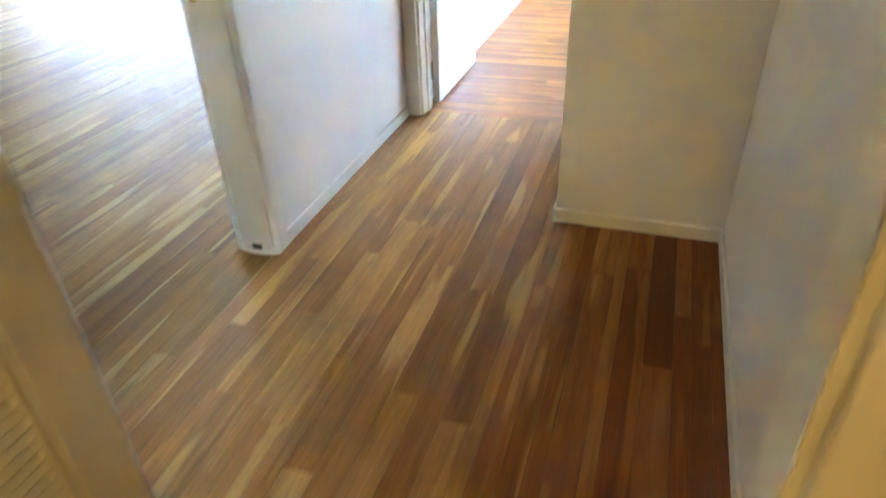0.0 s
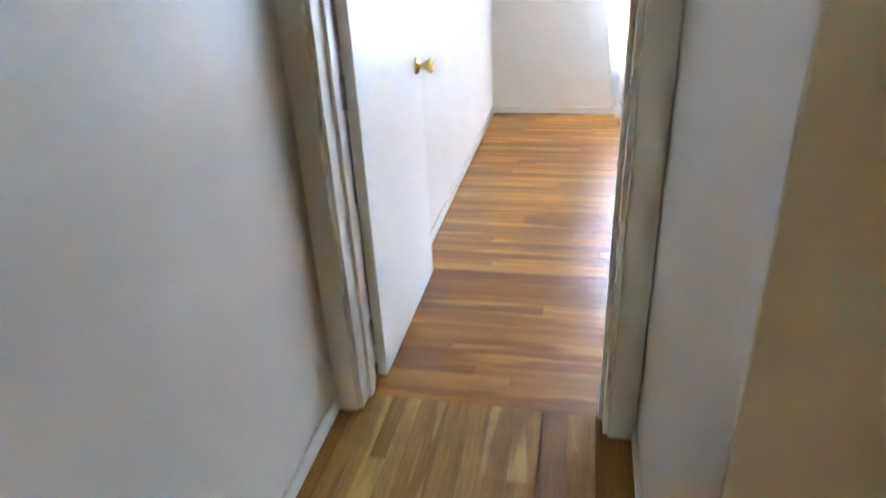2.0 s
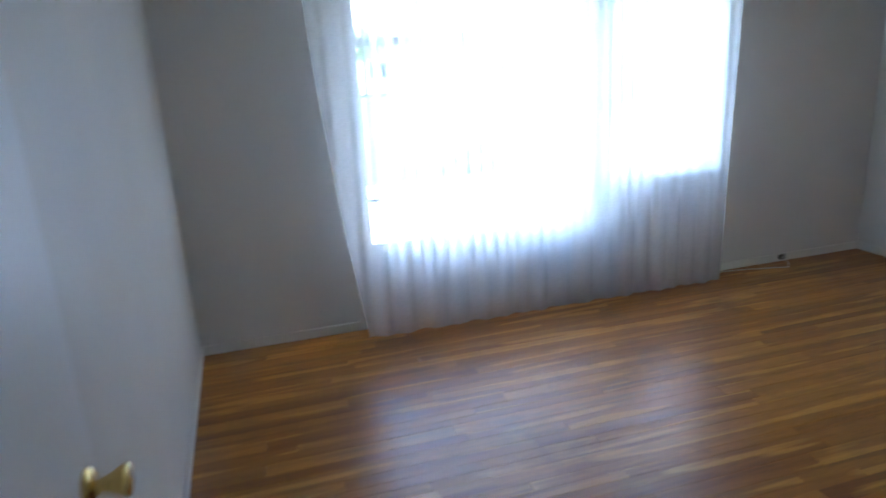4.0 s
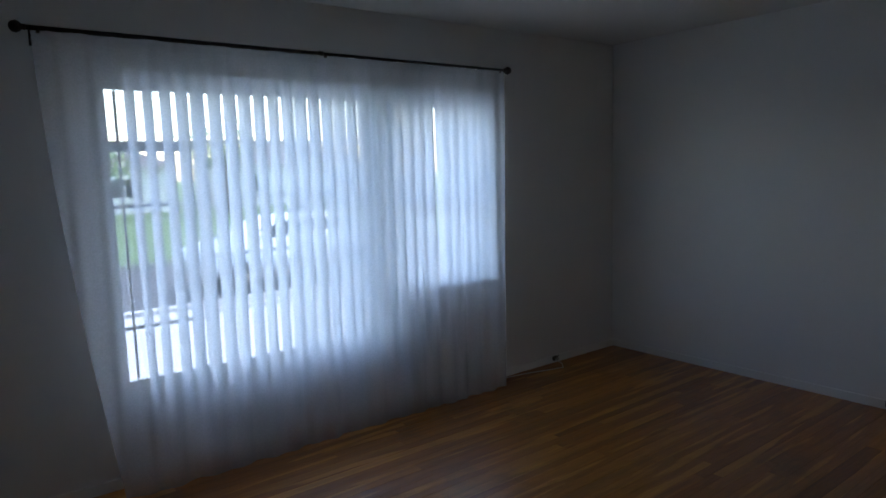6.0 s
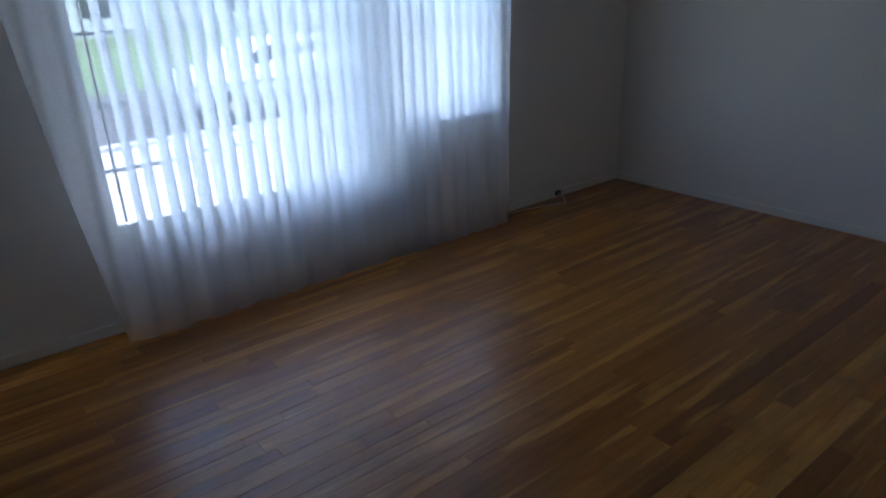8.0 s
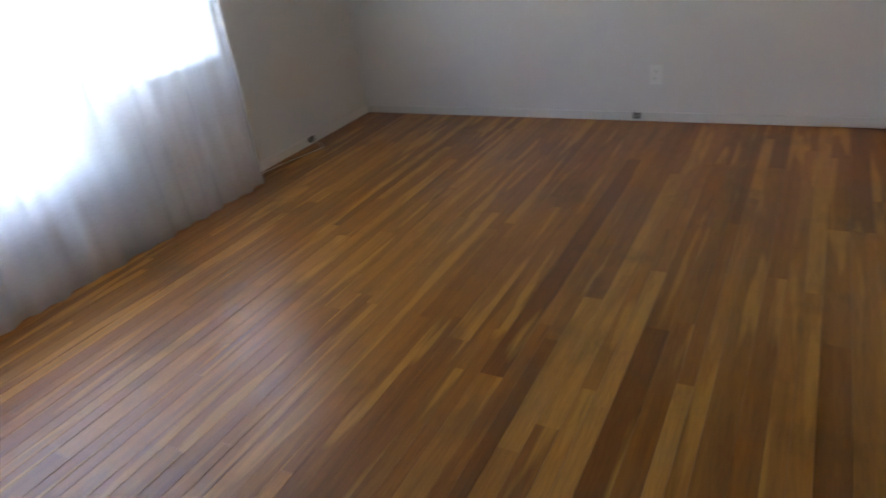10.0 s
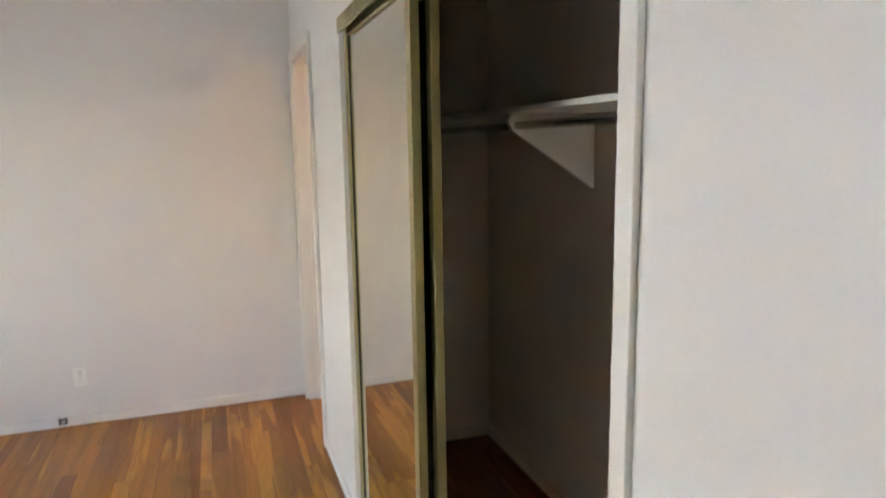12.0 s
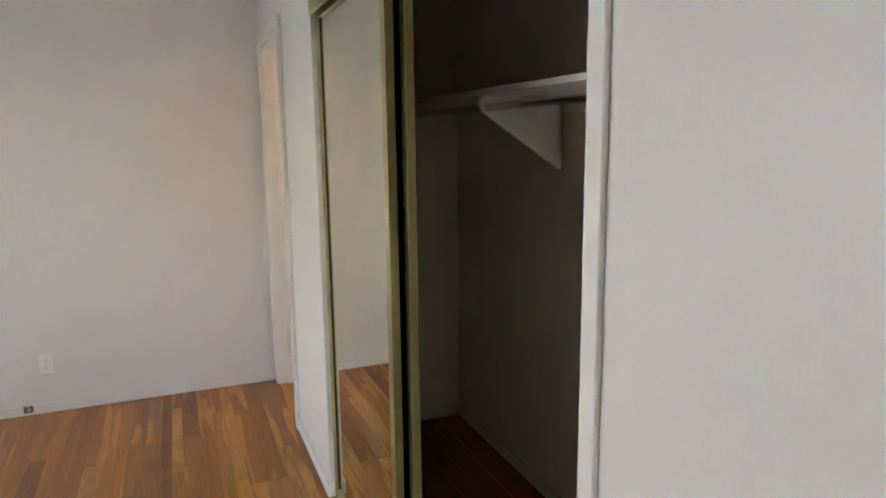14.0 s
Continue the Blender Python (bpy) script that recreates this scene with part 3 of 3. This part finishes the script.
# ---- small fittings ----
def outlet(x, y, z):
    ob = empty("wall_outlet", (x, y, z), "white duplex outlet plate on the wall", "outlet")
    part("plate", boxes((x - 0.008, x - 0.0005, y - 0.035, y + 0.035, z - 0.057, z + 0.057), bevel=0.002), PLATE, ob)
    for dz in (0.020, -0.020):
        face = part("socket", boxes((x - 0.0105, x - 0.0075, y - 0.017, y + 0.017, z + dz - 0.0145, z + dz + 0.0145), bevel=0.001), PLATE, ob)
        for dy, h in ((-0.006, 0.004), (0.006, 0.0035)):
            part("slot", boxes((x - 0.0109, x - 0.0103, y + dy - 0.0012, y + dy + 0.0012, z + dz - h + 0.003, z + dz + h + 0.003)), SLOT, face)
        part("slot", boxes((x - 0.0109, x - 0.0103, y - 0.002, y + 0.002, z + dz - 0.010, z + dz - 0.006)), SLOT, face)
    part("screw", lathe([(0.003, 0), (0.0028, 0.0012)], Matrix.Translation((x - 0.008, y, z)) @ Matrix.Rotation(radians(-90), 4, "Y"), 10), STEEL, ob)
    return ob


outlet(E, 1.253, 0.285)


def phone_block(place, turn, label):
    """An old surface jack on the baseboard: a dark box with a screw post and stubs of wire."""
    m = Matrix.Translation(place) @ Matrix.Rotation(radians(turn), 4, "Z")
    ob = empty("cable_jack", place, label, "jack", "old cable jacks")
    b = boxes((-0.022, 0.022, -0.022, 0.0, -0.02, 0.012), bevel=0.004)
    b.transform(m)
    part("body", b, DULL, ob)
    part("post", lathe([(0.008, 0.0), (0.008, 0.01), (0.005, 0.012), (0.005, 0.022)], m @ Matrix.Translation((0.004, -0.022, 0.0)) @ Matrix.Rotation(radians(90), 4, "X"), 12), STEEL, ob, "", True)
    for sx, sz in ((-0.014, 0.024), (0.016, 0.020)):
        part("wire", tube([m @ Vector((sx * 0.4, -0.012, 0.010)), m @ Vector((sx, -0.02, sz)), m @ Vector((sx * 1.5, -0.03, sz - 0.006))], 0.0022, 6), SLOT, ob)
    return ob


phone_block((4.06, N - THICK, 0.042), 0, "dark cable jack on the baseboard under the window")
phone_block((E - THICK, 1.357, 0.042), -90, "dark cable jack on the baseboard below the outlet")
cable = [(4.05, N - 0.03, 0.035), (4.06, N - 0.09, 0.012), (4.01, N - 0.15, 0.005), (3.88, N - 0.115, 0.005), (3.72, N - 0.07, 0.005), (3.55, N - 0.04, 0.005), (3.3, N - 0.026, 0.005), (3.0, N - 0.02, 0.005), (2.6, N - 0.02, 0.005)]
thing("loose_cable", tube(cable, 0.0032, 8), CORD, "thin pale cable lying along the baseboard", "cable", smooth=True)

switch = empty("light_switch", (0.98, 0.0, 1.2), "white toggle switch plate by the door", "light switch")
part("plate", boxes((0.945, 1.015, 0.0005, 0.006, 1.143, 1.257), bevel=0.002), PLATE, switch)
part("toggle", boxes((0.975, 0.985, 0.005, 0.016, 1.195, 1.215), bevel=0.002), PLATE, switch)

louvre = empty("louvred_door", (0.487, -3.29, 0.0), "cream painted louvred door standing open", "door")
LX0, LX1, LY0, LY1 = 0.476, 0.506, -3.62, -2.896
for y, wide in ((LY0, 0.04), (LY1 - 0.018, 0.018)):
    part("stile", boxes((LX0, LX1, y, y + wide, 0.012, 2.02), bevel=0.003), TRIM, louvre)
for z0, z1 in ((0.012, 0.10), (0.98, 1.06), (1.94, 2.02)):
    part("rail", boxes((LX0 + 0.002, LX1 - 0.002, LY0 + 0.04, LY1 - 0.018, z0, z1), bevel=0.002), TRIM, louvre)
for z0, n in ((0.10, 41), (1.06, 41)):
    for k in range(n):
        b = boxes((-0.0145, 0.0145, LY0 + 0.04, LY1 - 0.018, -0.0022, 0.0022))
        b.transform(Matrix.Translation((0.491, 0, z0 + 0.015 + k * 0.0212)) @ Matrix.Rotation(radians(34), 4, "Y"))
        part("slat", b, TRIM, louvre)


def ceiling_lamp(x, y, label):
    ob = empty("ceiling_lamp", (x, y, H), label, "ceiling lamp")
    part("canopy", lathe([(0.075, H - 0.025), (0.08, H - 0.012), (0.08, H)], Matrix.Translation((x, y, 0))), BRASS, ob, "", True)
    part("shade", lathe([(0.06, H - 0.05), (0.13, H - 0.06), (0.16, H - 0.045), (0.165, H - 0.03)], Matrix.Translation((x, y, 0))), OPAL, ob, "", True)


# First fixture is unseen, added only to house the hall's warming bulb.
ceiling_lamp(1.17, -7.0, "unseen round ceiling lamp added in the room behind")
ceiling_lamp(4.35, -1.1, "round ceiling lamp of the bathroom")


# ---- outside the windows ----
G = -0.75
thing("ground", boxes((-300, 300, -300, 400, G - 0.2, G)), LAWN, "mown green front lawn", "ground", kind="structure")
thing("pavement", boxes((-60, 60, 9.5, 11.2, G, G + 0.05), bevel=0.01), CONCRETE, "pale concrete pavement", "pavement", kind="structure")
thing("driveway", boxes((0.4, 6.4, N + 0.3, 9.5, G, G + 0.045)), CONCRETE, "pale concrete driveway", "driveway", kind="structure")
thing("porch", boxes((0.2, 5.0, N + 0.14, N + 1.5, G, G + 0.42), bevel=0.015), CONCRETE, "pale concrete porch under the window", "porch", kind="structure")
thing("road", boxes((-200, 200, 11.4, 18.5, G, G + 0.02)), ASPHALT, "grey asphalt street", "road", kind="structure")
thing("kerb", boxes((-200, 200, 11.2, 11.4, G, G + 0.12), bevel=0.015), CONCRETE, "pale concrete kerb", "kerb", kind="structure")


def house(x, y, wide, label):
    """A low bungalow: walls, hipped roof, chimney, door and windows."""
    ob = empty("house", (x, y, G), label, "house")
    part("wall", boxes((x - wide / 2, x + wide / 2, y, y + 7, G, G + 3.0)), STUCCO, ob)
    bm = bmesh.new()
    o = 0.5
    lo = [bm.verts.new(p) for p in ((x - wide / 2 - o, y - o, G + 3.0), (x + wide / 2 + o, y - o, G + 3.0), (x + wide / 2 + o, y + 7 + o, G + 3.0), (x - wide / 2 - o, y + 7 + o, G + 3.0))]
    hi = [bm.verts.new(p) for p in ((x - wide / 2 + 3, y + 3.5, G + 4.7), (x + wide / 2 - 3, y + 3.5, G + 4.7))]
    for q in ((lo[0], lo[1], hi[1], hi[0]), (lo[1], lo[2], hi[1]), (lo[2], lo[3], hi[0], hi[1]), (lo[3], lo[0], hi[0]), tuple(reversed(lo))):
        bm.faces.new(q)
    roof = part("roof", bm, ROOFING, ob)
    part("chimney", boxes((x + 1.2, x + 1.8, y + 4.4, y + 5.0, G + 3.6, G + 5.3), bevel=0.02), STUCCO, roof)
    for wx in (x - wide * 0.3, x + wide * 0.28):
        win = part("window", boxes((wx - 0.9, wx + 0.9, y - 0.03, y, G + 1.0, G + 2.3)), SASH, ob)
        part("pane", boxes((wx - 0.82, wx - 0.03, y - 0.04, y - 0.03, G + 1.08, G + 2.22), (wx + 0.03, wx + 0.82, y - 0.04, y - 0.03, G + 1.08, G + 2.22)), DARKGLASS, win)
    part("door", boxes((x - 0.45, x + 0.45, y - 0.05, y, G + 0.1, G + 2.15), bevel=0.01), BRONZE, ob)
    return ob


house(6.5, 46.0, 13.0, "pale stucco bungalow across the street")
house(-9.5, 47.0, 12.0, "pale stucco bungalow with a hipped roof")
house(23.0, 47.0, 12.0, "low stucco house farther along the street")


def broadleaf(x, y, tall, seed, label):
    """A street tree: tapered trunk, limbs, and a loose crown of small leaf clumps."""
    rng = random.Random(seed)
    ob = empty("tree", (x, y, G), label, "tree")
    base = Vector((x, y, G))
    part("trunk", tube([base, base + Vector((0.05, 0, tall * 0.25)), base + Vector((0.0, 0.05, tall * 0.5))], [0.20, 0.15, 0.11], 10), BARK, ob, "", True)
    limbs = []
    for k in range(7):
        a = 6.283 * k / 7 + rng.uniform(-0.3, 0.3)
        tip = base + Vector((math.cos(a) * tall * 0.27, math.sin(a) * tall * 0.27, tall * rng.uniform(0.6, 0.88)))
        start = base + Vector((0, 0.04, tall * rng.uniform(0.36, 0.48)))
        part("limb", tube([start, (start + tip) / 2 + Vector((0, 0, 0.15)), tip], [0.07, 0.045, 0.015], 7), BARK, ob)
        limbs.append((start, tip))
    v, f = [], []
    for _ in range(1500):
        s, t = rng.choice(limbs)
        c = s.lerp(t, rng.uniform(0.45, 1.12)) + Vector((rng.gauss(0, 0.09), rng.gauss(0, 0.09), rng.gauss(0, 0.08))) * tall
        u = Vector((rng.gauss(0, 1), rng.gauss(0, 1), rng.gauss(0, 0.6))).normalized()
        w = u.cross(Vector((rng.gauss(0, 1), rng.gauss(0, 1), 1))).normalized()
        r, k = rng.uniform(0.07, 0.16), len(v)
        v += [c - u * r, c + w * r * 0.45, c + u * r, c - w * r * 0.45]
        f.append((k, k + 1, k + 2, k + 3))
    me = bpy.data.meshes.new("crown")
    me.from_pydata([tuple(p) for p in v], [], f)
    me.materials.append(LEAF)
    crown = new("crown", me)
    crown.parent = ob
    crown.matrix_parent_inverse = ob.matrix_basis.inverted()
    return ob


broadleaf(7.0, 39.0, 5.2, 4, "green broadleaf tree on the lawn across the road")
broadleaf(14.5, 40.0, 6.5, 9, "green street tree across the road")
broadleaf(-6.0, 40.0, 6.0, 12, "green street tree beside the road")


def parked_car(x, y, label):
    """A small hatchback side on: body with wheel arches, cabin, glass, wheels, lamps."""
    ob = empty("car", (x, y, G + 0.02), label, "car")
    side = [(-2.05, 0.35), (-2.0, 0.75), (-1.75, 0.92), (-1.1, 0.98), (-0.55, 1.38), (0.85, 1.42), (1.45, 1.02), (1.98, 0.92), (2.08, 0.6), (2.05, 0.35)]
    bm = bmesh.new()
    rows = [[bm.verts.new((x + px, y + s * (0.82 if pz < 1.2 else 0.64), G + 0.02 + pz)) for px, pz in side] for s in (-1, 1)]
    bm.faces.new(rows[0]), bm.faces.new(list(reversed(rows[1])))
    for i in range(len(side)):
        j = (i + 1) % len(side)
        bm.faces.new((rows[0][j], rows[0][i], rows[1][i], rows[1][j]))
    bmesh.ops.bevel(bm, geom=list(bm.edges), offset=0.05, segments=2, affect="EDGES")
    part("body", bm, CARPAINT, ob, "", True)
    for s in (-1, 1):
        gl = bmesh.new()
        q = [gl.verts.new((x + px, y + s * d, G + 0.02 + pz)) for px, pz, d in ((-0.95, 1.02, 0.80), (1.2, 1.02, 0.80), (0.8, 1.34, 0.685), (-0.5, 1.31, 0.685))]
        gl.faces.new(q)
        bmesh.ops.solidify(gl, geom=list(gl.faces), thickness=0.02)
        part("side_window", gl, DARKGLASS, ob)
        for px in (-1.3, 1.3):
            m = Matrix.Translation((x + px, y + s * 0.74, G + 0.32)) @ Matrix.Rotation(radians(-90 * s), 4, "X")
            wheel = part("wheel", lathe([(0.2, 0.0), (0.3, 0.0), (0.31, 0.03), (0.31, 0.13), (0.29, 0.16), (0.2, 0.16)], m), TYRE, ob, "", True)
            part("rim", lathe([(0.19, 0.02), (0.19, 0.15), (0.05, 0.165)], m, 16), STEEL, wheel, "", True)
    return ob


parked_car(6.2, 12.9, "white hatchback parked at the kerb")


# ---- oak strip floors: boards with eased edges over a dark bed ----
WIDTHS = (0.050, 0.057, 0.057, 0.070, 0.083, 0.083)


def board_rows(x0, x1, y0, y1, along, seed):
    """Rows of boards over a rectangle: (row start, row end, from, to) along the run."""
    rng = random.Random(seed)
    a0, a1, b0, b1 = (x0, x1, y0, y1) if along == "x" else (y0, y1, x0, x1)
    out, b = [], b0
    while b < b1 - 0.004:
        top, a = min(b + rng.choice(WIDTHS), b1), a0
        if b1 - top < 0.02:
            top = b1
        step = rng.uniform(0.25, 1.6)
        while a < a1 - 0.01:
            end = a + step
            if a1 - end < 0.22:
                end = a1
            end = min(end, a1)
            out.append((b, top, a, end))
            a, step = end, rng.choice((0.8, 1.1, 1.5, 1.9, 2.4))
        b = top
    return out


def strip_verts(wide, length):
    g, e = 0.0002, 0.0009
    lo = [(-length / 2 + g, -wide / 2 + g, -0.012), (length / 2 - g, -wide / 2 + g, -0.012), (length / 2 - g, wide / 2 - g, -0.012), (-length / 2 + g, wide / 2 - g, -0.012)]
    mid = [(x, y, -0.0008) for x, y, z in lo]
    hi = [(x - math.copysign(e, x), y - math.copysign(e, y), 0.0) for x, y, z in lo]
    faces = [(8, 9, 10, 11)]
    for k in range(4):
        j = (k + 1) % 4
        faces += [(k, j, 4 + j, 4 + k), (4 + k, 4 + j, 8 + j, 8 + k)]
    return lo + mid + hi, faces


STRIPS = {}


def strip_mesh(wide, length, material):
    key = (round(wide, 3), round(length, 2), material.name)
    if key not in STRIPS:
        me = bpy.data.meshes.new("floor_board")
        v, f = strip_verts(wide, length)
        me.from_pydata(v, [], f)
        me.materials.append(material)
        STRIPS[key] = me
    return STRIPS[key]


def lay(name, areas, along, material, joined, label, seed, most=300):
    """A floor: its bed, its boards as parts up to a count, and the rest of them joined."""
    bed = bmesh.new()
    for x0, x1, y0, y1 in areas:
        box(bed, x0, x1, y0, y1, -0.06, -0.0055)
    floor = structure(name, bed, SUBFLOOR, label, "floor")
    rest_v, rest_f, count = [], [], 0
    for n, (x0, x1, y0, y1) in enumerate(areas):
        for b, top, a, end in board_rows(x0, x1, y0, y1, along, seed + n):
            c, m = ((a + end) / 2, (b + top) / 2), 0.0
            lift = -0.0006 * ((count * 7919) % 5) / 4
            if count < most:
                ob = new("floor_board", strip_mesh(top - b, end - a, material))
                ob.parent = floor
                ob.matrix_basis = pose(c[0], c[1], lift) if along == "x" else pose(c[1], c[0], lift, 0, 0, 90)
            else:
                v, f = strip_verts(top - b, end - a)
                k = len(rest_v)
                rest_v += [(c[0] + x, c[1] + y, lift + z) if along == "x" else (c[1] - y, c[0] + x, lift + z) for x, y, z in v]
                rest_f += [tuple(i + k for i in q) for q in f]
            count += 1
    if rest_v:
        me = bpy.data.meshes.new("floor_boards")
        me.from_pydata(rest_v, [], rest_f)
        me.materials.append(joined)
        ob = new("floor_boards", me)
        ob.parent = floor
        tagged(ob, kind="stuff")
    return floor


lay("floor_bedroom", [(W, E, -0.07, N)], "x", OAK_X, OAK_XJ, "glossy worn oak strip floor in mixed browns", 11, 330)
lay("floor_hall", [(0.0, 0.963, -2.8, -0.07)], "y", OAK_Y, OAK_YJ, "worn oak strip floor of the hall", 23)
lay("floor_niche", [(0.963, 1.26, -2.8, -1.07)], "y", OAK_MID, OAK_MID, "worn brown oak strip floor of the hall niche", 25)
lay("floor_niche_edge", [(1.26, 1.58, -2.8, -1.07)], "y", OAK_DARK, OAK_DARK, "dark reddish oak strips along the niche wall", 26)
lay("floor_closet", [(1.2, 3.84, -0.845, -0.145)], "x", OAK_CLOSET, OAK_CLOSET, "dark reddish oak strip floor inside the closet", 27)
lay("floor_front_room", [(-7.6, 0.0, -2.8, N)], "y", OAK_FRONT_SHEEN, OAK_FRONT_SHEEN, "glossy oak strip floor of the front room, bluish sheen in its colour", 31, 0)
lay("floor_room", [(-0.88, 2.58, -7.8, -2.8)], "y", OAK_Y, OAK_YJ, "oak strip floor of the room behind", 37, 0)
lay("floor_bath", [(3.94, E, -2.3, -0.07)], "x", OAK_X, OAK_XJ, "oak strip floor of the bathroom", 41, 0)
